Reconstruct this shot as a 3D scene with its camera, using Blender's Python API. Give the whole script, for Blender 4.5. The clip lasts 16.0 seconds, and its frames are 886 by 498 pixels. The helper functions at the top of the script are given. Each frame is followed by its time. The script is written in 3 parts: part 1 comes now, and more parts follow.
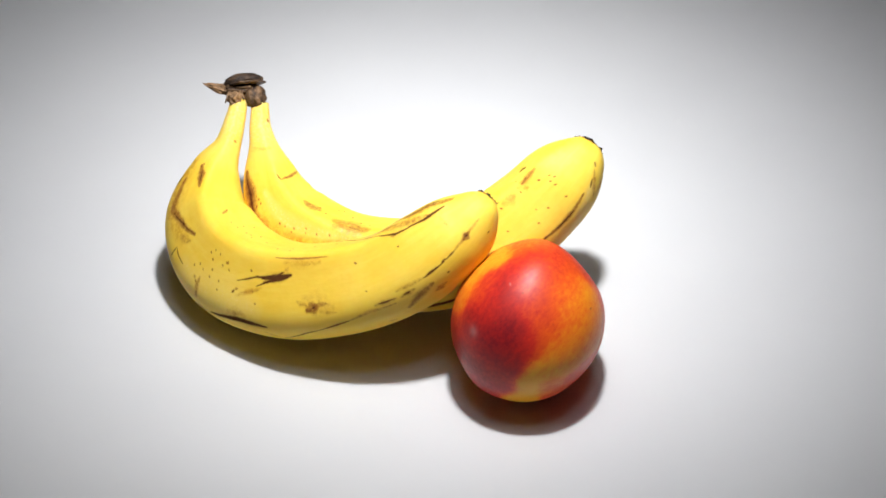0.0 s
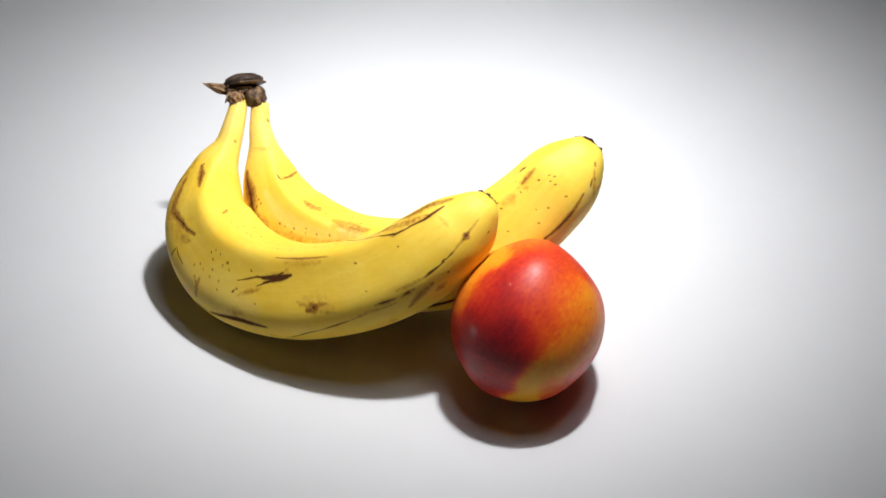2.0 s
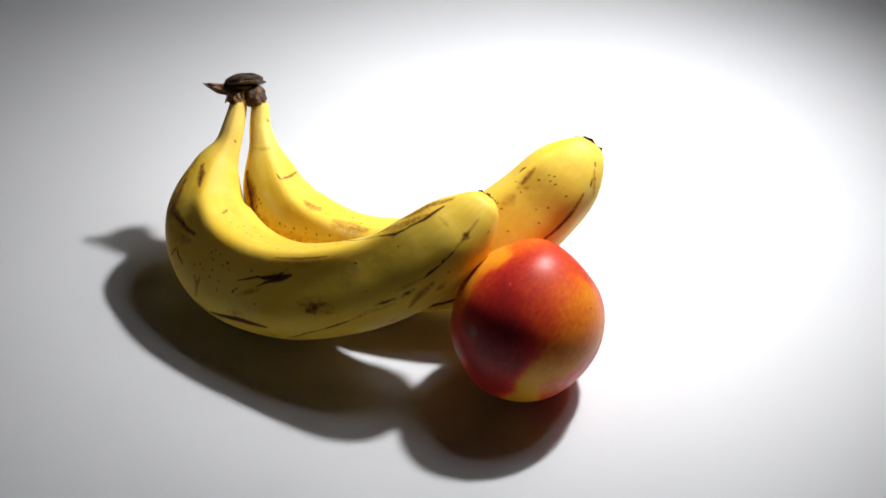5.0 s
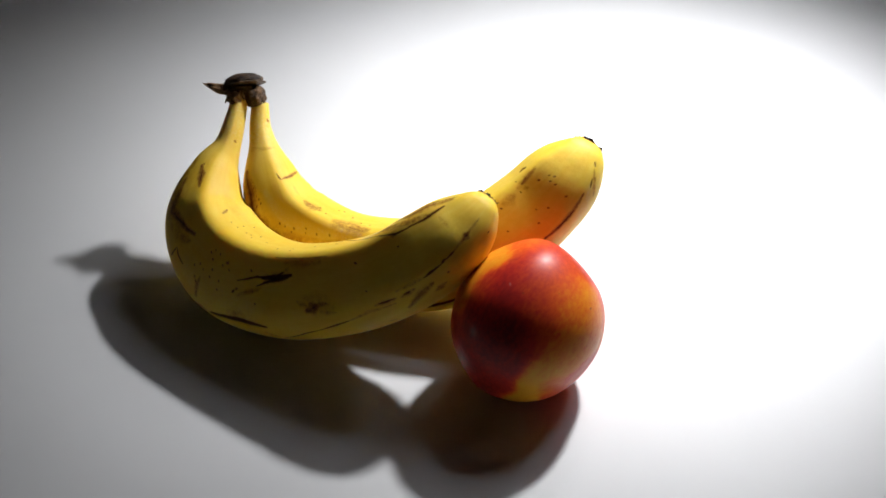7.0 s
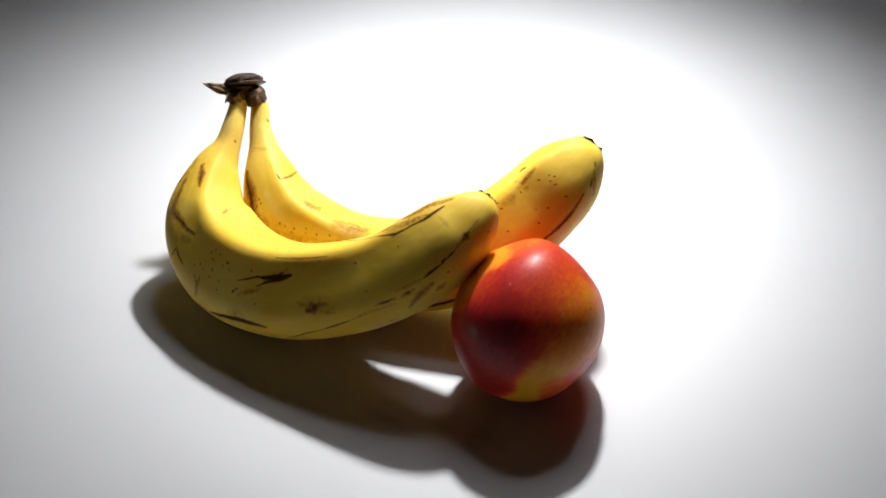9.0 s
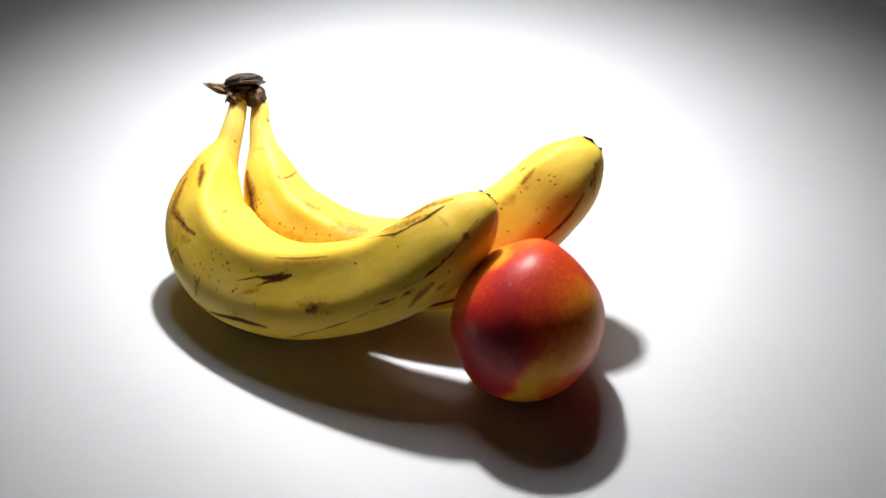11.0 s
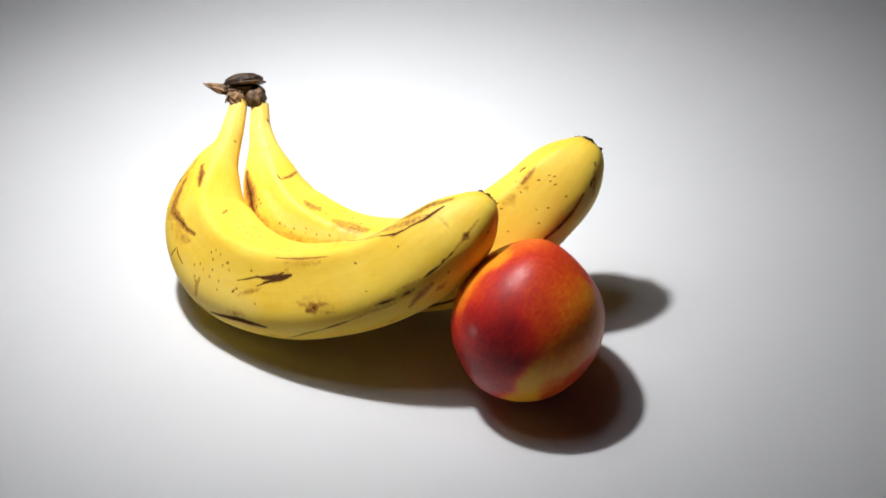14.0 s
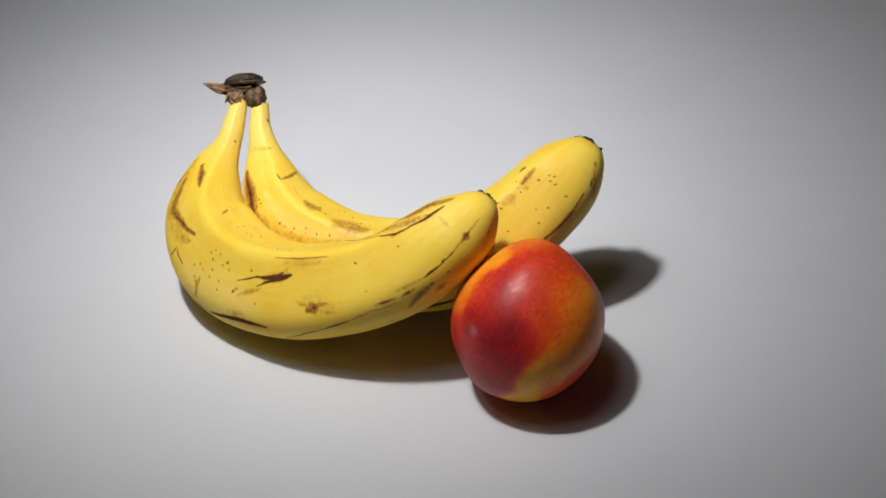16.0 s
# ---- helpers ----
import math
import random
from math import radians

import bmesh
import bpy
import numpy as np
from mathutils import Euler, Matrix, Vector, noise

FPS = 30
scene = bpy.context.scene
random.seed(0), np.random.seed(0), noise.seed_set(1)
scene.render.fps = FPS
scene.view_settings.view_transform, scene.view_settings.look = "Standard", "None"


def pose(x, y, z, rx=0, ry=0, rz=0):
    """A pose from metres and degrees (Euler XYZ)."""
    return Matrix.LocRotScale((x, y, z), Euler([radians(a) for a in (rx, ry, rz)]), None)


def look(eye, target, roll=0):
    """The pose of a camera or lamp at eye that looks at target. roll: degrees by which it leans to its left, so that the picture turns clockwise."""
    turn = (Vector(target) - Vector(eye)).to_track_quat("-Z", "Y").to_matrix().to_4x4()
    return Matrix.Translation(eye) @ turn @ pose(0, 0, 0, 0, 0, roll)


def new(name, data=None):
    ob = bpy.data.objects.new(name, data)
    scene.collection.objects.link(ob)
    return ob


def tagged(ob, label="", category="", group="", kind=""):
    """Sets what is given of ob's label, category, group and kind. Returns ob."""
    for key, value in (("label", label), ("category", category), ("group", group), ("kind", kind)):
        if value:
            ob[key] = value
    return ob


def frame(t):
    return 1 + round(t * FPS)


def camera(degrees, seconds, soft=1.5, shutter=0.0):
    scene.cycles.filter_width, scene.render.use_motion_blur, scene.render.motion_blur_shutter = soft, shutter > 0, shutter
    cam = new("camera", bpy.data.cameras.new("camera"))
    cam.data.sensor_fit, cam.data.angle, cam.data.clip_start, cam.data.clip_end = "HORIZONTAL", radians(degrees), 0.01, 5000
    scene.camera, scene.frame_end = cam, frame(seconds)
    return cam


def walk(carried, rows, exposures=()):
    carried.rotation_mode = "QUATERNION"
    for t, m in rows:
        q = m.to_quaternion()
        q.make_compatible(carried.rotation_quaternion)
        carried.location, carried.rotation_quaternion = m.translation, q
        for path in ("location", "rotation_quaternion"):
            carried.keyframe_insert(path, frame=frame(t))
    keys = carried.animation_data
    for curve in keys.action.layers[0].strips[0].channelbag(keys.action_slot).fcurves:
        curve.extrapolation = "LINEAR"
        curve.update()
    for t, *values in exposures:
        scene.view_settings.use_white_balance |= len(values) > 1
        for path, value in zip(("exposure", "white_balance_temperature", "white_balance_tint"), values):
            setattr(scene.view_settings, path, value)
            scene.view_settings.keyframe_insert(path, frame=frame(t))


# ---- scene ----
# The camera stands still on its stand, half a metre over a white sheet, looking down at fruit.
cam = camera(35.0, 16.0, soft=1.7)
EYE = (0.0, 0.0, 0.4553)
VIEW = pose(*EYE, 90 - 38.6, 0, 0)
walk(cam, [(0.0, VIEW), (16.0, VIEW)], exposures=[(0.0, -0.08), (2.5, -0.03), (4.2, 0.0), (11.3, 0.0), (12.5, -0.06), (14.5, -0.28), (16.0, -0.60)])

# ---------------------------------------------------------------- world and light
world = bpy.data.worlds.new("world")
scene.world = world
world.use_nodes = True
world.node_tree.nodes["Background"].inputs[0].default_value = (1.0, 0.84, 0.77, 1)
world.node_tree.nodes["Background"].inputs[1].default_value = 0.02
LAMP_GLOW = 1150.0          # radiance of the lamp's bulb face
RIM_SHINE = 15.0           # and of the reflector rim round it
RIM = (0.100, 0.130)       # inner and outer radius of that rim
LAMP_COLOR = (0.975, 0.985, 1.0)


# ---------------------------------------------------------------- materials
NECTARINE = Vector((0.0387, 0.4724, 0.036))
STEM_AXIS = Vector((0.66, 0.54, 0.52)).normalized()      # the way of the nectarine's stem end


class Nodes:
    """A small builder for node materials."""

    def __init__(self, name):
        self.material = bpy.data.materials.new(name)
        self.material.use_nodes = True
        self.tree = self.material.node_tree
        self.bsdf = self.tree.nodes["Principled BSDF"]

    def add(self, kind, ins=(), **props):
        node = self.tree.nodes.new(kind)
        if "operation" in props:
            node.operation = props["operation"]
        if "use_clamp" in props:
            node.use_clamp = props["use_clamp"]
        if "data_type" in props:
            node.data_type, node.blend_type = props["data_type"], props["blend_type"]
        if "attribute_name" in props:
            node.attribute_name = props["attribute_name"]
        for key, value in dict(ins).items():
            self.put(node.inputs[key], value)
        return node

    def put(self, socket, value):
        if isinstance(value, bpy.types.NodeSocket):
            self.tree.links.new(value, socket)
        else:
            socket.default_value = value

    def coords(self):
        return self.add("ShaderNodeTexCoord").outputs["Object"]

    def noise(self, scale, detail=4.0, rough=0.55, vector=None, distortion=0.0):
        ins = {"Scale": scale, "Detail": detail, "Roughness": rough, "Distortion": distortion}
        ins["Vector"] = vector or self.coords()
        return self.add("ShaderNodeTexNoise", ins).outputs["Fac"]

    def math(self, op, a, b=0.0, c=0.0, clamp=False):
        return self.add("ShaderNodeMath", {0: a, 1: b, 2: c}, operation=op, use_clamp=clamp).outputs[0]

    def span(self, value, lo, hi, to_lo=0.0, to_hi=1.0):
        return self.add("ShaderNodeMapRange", {0: value, 1: lo, 2: hi, 3: to_lo, 4: to_hi}).outputs[0]

    def mix(self, fac, a, b, blend="MIX"):
        node = self.add("ShaderNodeMix", data_type="RGBA", blend_type=blend)
        self.put(node.inputs[0], fac)
        for socket, value in ((node.inputs[6], a), (node.inputs[7], b)):
            self.put(socket, value if isinstance(value, bpy.types.NodeSocket) else (*value, 1))
        return node.outputs[2]

    def attribute(self, name):
        return self.add("ShaderNodeAttribute", attribute_name=name).outputs["Fac"]

    def bump(self, height, strength, distance, normal=None):
        ins = {"Height": height, "Strength": strength, "Distance": distance}
        if normal:
            ins["Normal"] = normal
        return self.add("ShaderNodeBump", ins).outputs[0]

    def finish(self, **values):
        for key, value in values.items():
            name = key.replace("_", " ")
            if isinstance(value, tuple) and len(value) == 3 and name in ("Base Color", "Emission Color", "Specular Tint"):
                value = (*value, 1)
            self.put(self.bsdf.inputs[name], value)
        return self.material


def paper_material():
    m = Nodes("white_paper")
    fibre = m.noise(900, 3)
    cloud = m.noise(9, 3)
    color = m.mix(m.span(cloud, 0.3, 0.7), (0.610, 0.610, 0.622), (0.635, 0.635, 0.645))
    rough = m.span(fibre, 0.2, 0.8, 0.48, 0.6)
    b = m.bump(cloud, 0.25, 0.004)
    b = m.bump(m.noise(34, 3, 0.5, distortion=0.6), 0.16, 0.0012, b)
    b = m.bump(fibre, 0.10, 0.0004, b)
    return m.finish(Base_Color=color, Roughness=rough, Normal=b)


def plain_material(name, color, rough=0.6, metal=0.0, grain=60, amount=0.12):
    m = Nodes(name)
    g = m.noise(grain, 5)
    low = tuple(c * (1 - amount) for c in color)
    high = tuple(min(1, c * (1 + amount)) for c in color)
    col = m.mix(m.span(g, 0.3, 0.7), low, high)
    return m.finish(Base_Color=col, Roughness=m.span(g, 0.2, 0.8, rough * 0.85, min(1, rough * 1.1)), Metallic=metal,
                    Normal=m.bump(g, 0.15, 0.001))


def peel_material():
    """Ripe banana skin: yellow, paler and greener places, brown bruises, black scars and specks."""
    m = Nodes("banana_peel")
    big = m.noise(38, 3)
    fine = m.noise(420, 5, 0.6)
    tiny = m.noise(1500, 3)
    fray = m.noise(1100, 5, 0.75, distortion=0.5)
    yellow = m.mix(m.span(big, 0.3, 0.7), (0.80, 0.520, 0.046), (0.84, 0.600, 0.085))
    yellow = m.mix(m.span(fine, 0.35, 0.75, 0.0, 0.20), yellow, (0.73, 0.44, 0.022))
    lengthwise = m.add("ShaderNodeCombineXYZ", {0: m.attribute("length"), 1: m.attribute("ring_x"), 2: m.attribute("ring_y")}).outputs[0]
    streaks = m.noise(330, 4, 0.6, vector=lengthwise)
    yellow = m.mix(m.span(streaks, 0.48, 0.75, 0.0, 0.30), yellow, (0.68, 0.39, 0.018))
    yellow = m.mix(m.span(streaks, 0.45, 0.25, 0.0, 0.35), yellow, (0.85, 0.66, 0.13))
    pale = m.attribute("pale")
    chalk = m.span(m.noise(700, 4, 0.7), 0.50, 0.66)
    color = m.mix(m.math("MULTIPLY", pale, 0.85), yellow, (0.80, 0.61, 0.17))
    color = m.mix(m.math("MULTIPLY", m.span(pale, 0.3, 0.9), m.math("MULTIPLY", chalk, 0.55)), color, (0.88, 0.78, 0.52))
    warm = m.attribute("warm")
    blotch = m.span(m.noise(260, 5, 0.7, distortion=0.8), 0.42, 0.62)
    color = m.mix(m.math("MULTIPLY", warm, m.math("MULTIPLY_ADD", blotch, 0.65, 0.22)), color, (0.50, 0.225, 0.010))
    mottle = m.math("ADD", m.math("MULTIPLY", m.math("SUBTRACT", fine, 0.5), 1.0), m.math("MULTIPLY", m.math("SUBTRACT", fray, 0.5), 1.0))
    brown = m.attribute("brown")
    uneven = m.math("ADD", brown, mottle)
    soft = m.math("MULTIPLY", m.span(uneven, 0.05, 0.75), m.span(brown, 0.0, 0.30))
    stain = m.math("MULTIPLY", m.span(uneven, 0.45, 1.05), m.span(brown, 0.10, 0.5))
    color = m.mix(m.math("MULTIPLY", soft, 0.62), color, (0.47, 0.215, 0.030))
    color = m.mix(m.math("MULTIPLY", stain, 0.85), color, (0.170, 0.048, 0.014))
    dark = m.attribute("dark")
    scar = m.math("MULTIPLY", m.span(m.math("ADD", dark, m.math("MULTIPLY", mottle, 0.45)), 0.28, 0.80), m.span(dark, 0.0, 0.3))
    color = m.mix(m.math("MULTIPLY", scar, 0.94), color, (0.060, 0.017, 0.011))
    rough = m.math("ADD", m.span(fine, 0.2, 0.8, 0.46, 0.60), m.math("MULTIPLY", scar, 0.2))
    spec = m.math("MULTIPLY", 0.24, m.math("SUBTRACT", 1.0, m.math("MAXIMUM", scar, m.math("MULTIPLY", stain, 0.7))))
    relief = m.bump(big, 0.25, 0.003)
    relief = m.bump(m.noise(210, 3), 0.14, 0.0012, relief)
    relief = m.bump(tiny, 0.10, 0.0002, relief)
    relief = m.bump(scar, -0.35, 0.0004, relief)
    return m.finish(Base_Color=color, Roughness=rough, Normal=relief, Specular_IOR_Level=spec,
                    Subsurface_Weight=m.math("MULTIPLY", 0.35, m.math("SUBTRACT", 1.0, scar)), Subsurface_Radius=(0.0052, 0.0034, 0.0007), Subsurface_Scale=1.0)


def husk_material():
    """Dried brown-black crown with fibrous grain."""
    m = Nodes("dry_husk")
    g = m.noise(260, 6, 0.65, distortion=0.6)
    s = m.noise(90, 4)
    pale = m.attribute("pale")
    color = m.mix(m.span(g, 0.3, 0.7), (0.014, 0.009, 0.007), (0.052, 0.033, 0.024))
    tan = m.mix(m.span(g, 0.3, 0.7), (0.15, 0.070, 0.028), (0.46, 0.28, 0.14))
    color = m.mix(m.math("MULTIPLY", pale, m.span(s, 0.3, 0.6, 0.35, 1.0)), color, tan)
    return m.finish(Base_Color=color, Roughness=m.span(g, 0.3, 0.7, 0.30, 0.6), Normal=m.bump(g, 0.9, 0.0014), Specular_IOR_Level=0.22)


def nectarine_material():
    """Smooth nectarine skin, yellow ground with a crimson blush that breaks into specks."""
    m = Nodes("nectarine_skin")
    blush = m.attribute("blush")
    cloud = m.noise(55, 4, 0.6)
    axis = m.add("ShaderNodeMapping", {"Vector": m.coords(), "Rotation": STEM_AXIS.to_track_quat("Z", "X").to_euler(), "Scale": (1.0, 1.0, 1.0)})
    axis.vector_type = "TEXTURE"
    long = m.add("ShaderNodeVectorMath", {0: axis.outputs[0], 1: (1.0, 1.0, 0.6)}, operation="MULTIPLY").outputs[0]
    speck = m.noise(560, 4, 0.65, vector=long)
    value = m.math("ADD", blush, m.math("MULTIPLY", m.math("SUBTRACT", cloud, 0.5), 0.34))
    value = m.math("ADD", value, m.math("MULTIPLY", m.math("SUBTRACT", speck, 0.50), 0.44))
    ramp = m.add("ShaderNodeValToRGB", {0: value})
    stops = ((0.05, (0.82, 0.39, 0.020)), (0.28, (0.80, 0.24, 0.012)), (0.5, (0.71, 0.085, 0.010)),
             (0.74, (0.50, 0.020, 0.012)), (1.0, (0.20, 0.007, 0.012)))
    while len(ramp.color_ramp.elements) < len(stops):
        ramp.color_ramp.elements.new(0.5)
    for element, (at, rgb) in zip(ramp.color_ramp.elements, stops):
        element.position, element.color = at, (*rgb, 1)
    color = ramp.outputs[0]
    dots = m.add("ShaderNodeTexVoronoi", {"Vector": m.coords(), "Scale": 210.0}).outputs["Distance"]
    dots = m.math("MULTIPLY", m.span(dots, 0.16, 0.08), m.span(m.noise(70, 2), 0.52, 0.62))
    color = m.mix(m.math("MULTIPLY", dots, 0.6), color, (0.20, 0.03, 0.012))
    pale_spots = m.attribute("pale_spots")
    color = m.mix(m.math("MULTIPLY", pale_spots, 0.5), color, (0.55, 0.40, 0.36))
    rough = m.span(speck, 0.3, 0.7, 0.37, 0.50)
    relief = m.bump(cloud, 0.12, 0.002)
    relief = m.bump(speck, 0.05, 0.0004, relief)
    return m.finish(Base_Color=color, Roughness=rough, Normal=relief, Specular_IOR_Level=0.36,
                    Subsurface_Weight=0.10, Subsurface_Radius=(0.004, 0.0015, 0.0006), Subsurface_Scale=1.0)


def glow_material(name, strength):
    m = Nodes(name)
    glow = m.finish(Base_Color=(0.8, 0.8, 0.8), Emission_Color=LAMP_COLOR, Emission_Strength=strength)
    glow.cycles.emission_sampling = 'FRONT'
    return glow


PAPER = paper_material()
WOOD = plain_material("table_wood", (0.30, 0.19, 0.10), 0.5, grain=30, amount=0.3)
WALL = plain_material("wall_paint", (0.74, 0.65, 0.60), 0.85, grain=14, amount=0.06)
BOARD = plain_material("floor_boards", (0.20, 0.14, 0.09), 0.55, grain=9, amount=0.25)
PEEL = peel_material()
HUSK = husk_material()
SKIN = nectarine_material()
GLOW = glow_material("lamp_glow", LAMP_GLOW)
RIM_GLOW = glow_material("rim_glow", RIM_SHINE)
SHADE = plain_material("lamp_shade_black", (0.03, 0.03, 0.03), 0.45)
METAL = plain_material("brushed_metal", (0.55, 0.55, 0.56), 0.35, metal=1.0)


# ---------------------------------------------------------------- mesh helpers
def mesh_of(name, verts, faces, material, smooth=True, masks=None):
    mesh = bpy.data.meshes.new(name)
    mesh.from_pydata([tuple(map(float, v)) for v in verts], [], faces)
    mesh.materials.append(material)
    if smooth:
        mesh.polygons.foreach_set("use_smooth", [True] * len(mesh.polygons))
    for key, values in (masks or {}).items():
        layer = mesh.attributes.new(key, "FLOAT", "POINT")
        layer.data.foreach_set("value", np.asarray(values, dtype=np.float32))
    mesh.update()
    return mesh


def under(name, mesh, parent, label=""):
    ob = new(name, mesh)
    ob.parent = parent
    return tagged(ob, label)


def box(name, lo, hi, material, bevel=0.0, parent=None, label=""):
    bm = bmesh.new()
    bmesh.ops.create_cube(bm, size=1)
    for v in bm.verts:
        v.co = Vector([(a + b) / 2 + c * (b - a) for a, b, c in zip(lo, hi, v.co)])
    if bevel:
        bmesh.ops.bevel(bm, geom=bm.edges[:], offset=bevel, segments=3, affect="EDGES", profile=0.6)
    mesh = bpy.data.meshes.new(name)
    bm.to_mesh(mesh)
    bm.free()
    mesh.materials.append(material)
    ob = new(name, mesh)
    ob.parent = parent
    return tagged(ob, label)


def lathe(profile, steps=48):
    """Rings of (radius, height) about z, as verts and quads."""
    verts, faces = [], []
    for r, z in profile:
        verts += [(r * math.cos(2 * math.pi * k / steps), r * math.sin(2 * math.pi * k / steps), z) for k in range(steps)]
    for i in range(len(profile) - 1):
        for k in range(steps):
            n = (k + 1) % steps
            faces.append((i * steps + k, i * steps + n, (i + 1) * steps + n, (i + 1) * steps + k))
    return verts, faces


# ---------------------------------------------------------------- structure
def build_room():
    lo, hi, top, floor_z = (-1.8, -1.7), (1.8, 2.3), 1.75, -0.75
    t = 0.1
    box("floor", (lo[0] - t, lo[1] - t, floor_z - t), (hi[0] + t, hi[1] + t, floor_z), BOARD)
    box("ceiling", (lo[0] - t, lo[1] - t, top), (hi[0] + t, hi[1] + t, top + t), WALL)
    box("wall_north", (lo[0], hi[1], floor_z), (hi[0], hi[1] + t, top), WALL)
    box("wall_south", (lo[0], lo[1] - t, floor_z), (hi[0], lo[1], top), WALL)
    box("wall_west", (lo[0] - t, lo[1] - t, floor_z), (lo[0], hi[1] + t, top), WALL)
    box("wall_east", (hi[0], lo[1] - t, floor_z), (hi[0] + t, hi[1] + t, top), WALL)
    for name, label in (("floor", "plain brown floor round the table"), ("ceiling", "plain grey ceiling"), ("wall_north", "plain grey wall"),
                        ("wall_south", "plain grey wall"), ("wall_west", "plain grey wall"), ("wall_east", "plain grey wall")):
        tagged(bpy.data.objects[name], label, name.split("_")[0], kind="structure")


def build_table():
    table = tagged(new("table"), "brown wooden table under a white paper sheet", "table")
    table.location = (0, 0.55, -0.75)
    box("tabletop", (-0.75, -0.55, 0.718), (0.75, 0.60, 0.748), WOOD, 0.004, table)
    for x in (-0.68, 0.68):
        for y in (-0.48, 0.53):
            box("leg", (x - 0.03, y - 0.03, 0.0), (x + 0.03, y + 0.03, 0.718), WOOD, 0.004, table)


def build_sheet():
    """A sheet of white card with the faintest waves; its top lies at z = 0 round the fruit."""
    nx, ny, half, y0, y1 = 90, 70, 0.72, 0.03, 1.12
    verts, faces = [], []
    for side in (0, 1):
        for j in range(ny + 1):
            for i in range(nx + 1):
                x, y = -half + 2 * half * i / nx, y0 + (y1 - y0) * j / ny
                far = min(1, max(0, (math.hypot(x, y - 0.53) - 0.18) / 0.25))
                wave = 0.0014 * far * (1 + noise.noise((x * 5, y * 5, 0.3)))
                verts.append((x, y, wave if side == 0 else wave - 0.0015))
    w, n = nx + 1, (nx + 1) * (ny + 1)
    for j in range(ny):
        for i in range(nx):
            a = j * w + i
            faces.append((a, a + 1, a + w + 1, a + w))
            faces.append((n + a, n + a + w, n + a + w + 1, n + a + 1))
    for i in range(nx):
        a, b = i, ny * w + i
        faces += [(a, n + a, n + a + 1, a + 1), (b, b + 1, n + b + 1, n + b)]
    for j in range(ny):
        a, b = j * w, j * w + nx
        faces += [(a, a + w, n + a + w, n + a), (b, n + b, n + b + w, b + w)]
    ob = new("white_sheet", mesh_of("white_sheet", verts, faces, PAPER))
    tagged(ob, "plain white paper sheet lying flat on the table", "paper sheet")


# ---------------------------------------------------------------- bananas
# x, y, z, radius along the middle of each fruit, from the neck to the blossom end
FRONT_SPINE = [
        (-0.1015, 0.5926, 0.0769, 0.0043),
        (-0.1022, 0.5890, 0.0736, 0.0046),
        (-0.1041, 0.5829, 0.0675, 0.0055),
        (-0.1068, 0.5765, 0.0607, 0.0067),
        (-0.1125, 0.5680, 0.0517, 0.0122),
        (-0.1158, 0.5494, 0.0366, 0.0207),
        (-0.1032, 0.5249, 0.0269, 0.0241),
        (-0.0752, 0.5020, 0.0298, 0.0229),
        (-0.0457, 0.4903, 0.0405, 0.0215),
        (-0.0239, 0.4865, 0.0516, 0.0204),
        (-0.0060, 0.4880, 0.0639, 0.0198),
        (0.0077, 0.4914, 0.0746, 0.0170),
        (0.0161, 0.4947, 0.0830, 0.0107),
        (0.0196, 0.4985, 0.0856, 0.0050),
]
BACK_SPINE = [
        (-0.0914, 0.5926, 0.0749, 0.0044),
        (-0.0912, 0.5899, 0.0719, 0.0046),
        (-0.0911, 0.5849, 0.0662, 0.0053),
        (-0.0894, 0.5783, 0.0594, 0.0072),
        (-0.0864, 0.5686, 0.0499, 0.0127),
        (-0.0828, 0.5602, 0.0421, 0.0161),
        (-0.0741, 0.5489, 0.0332, 0.0193),
        (-0.0501, 0.5339, 0.0266, 0.0204),
        (-0.0229, 0.5237, 0.0268, 0.0221),
        (0.0043, 0.5196, 0.0323, 0.0221),
        (0.0270, 0.5233, 0.0445, 0.0220),
        (0.0448, 0.5301, 0.0580, 0.0206),
        (0.0575, 0.5357, 0.0713, 0.0184),
        (0.0650, 0.5403, 0.0796, 0.0126),
        (0.0684, 0.5444, 0.0827, 0.0068),
]
SPINES = {"front": FRONT_SPINE, "back": BACK_SPINE}
RIDGES = {"front": (60, 148, 222, 290, 352), "back": (58, 147, 222, 290, 352)}
AROUND = 330


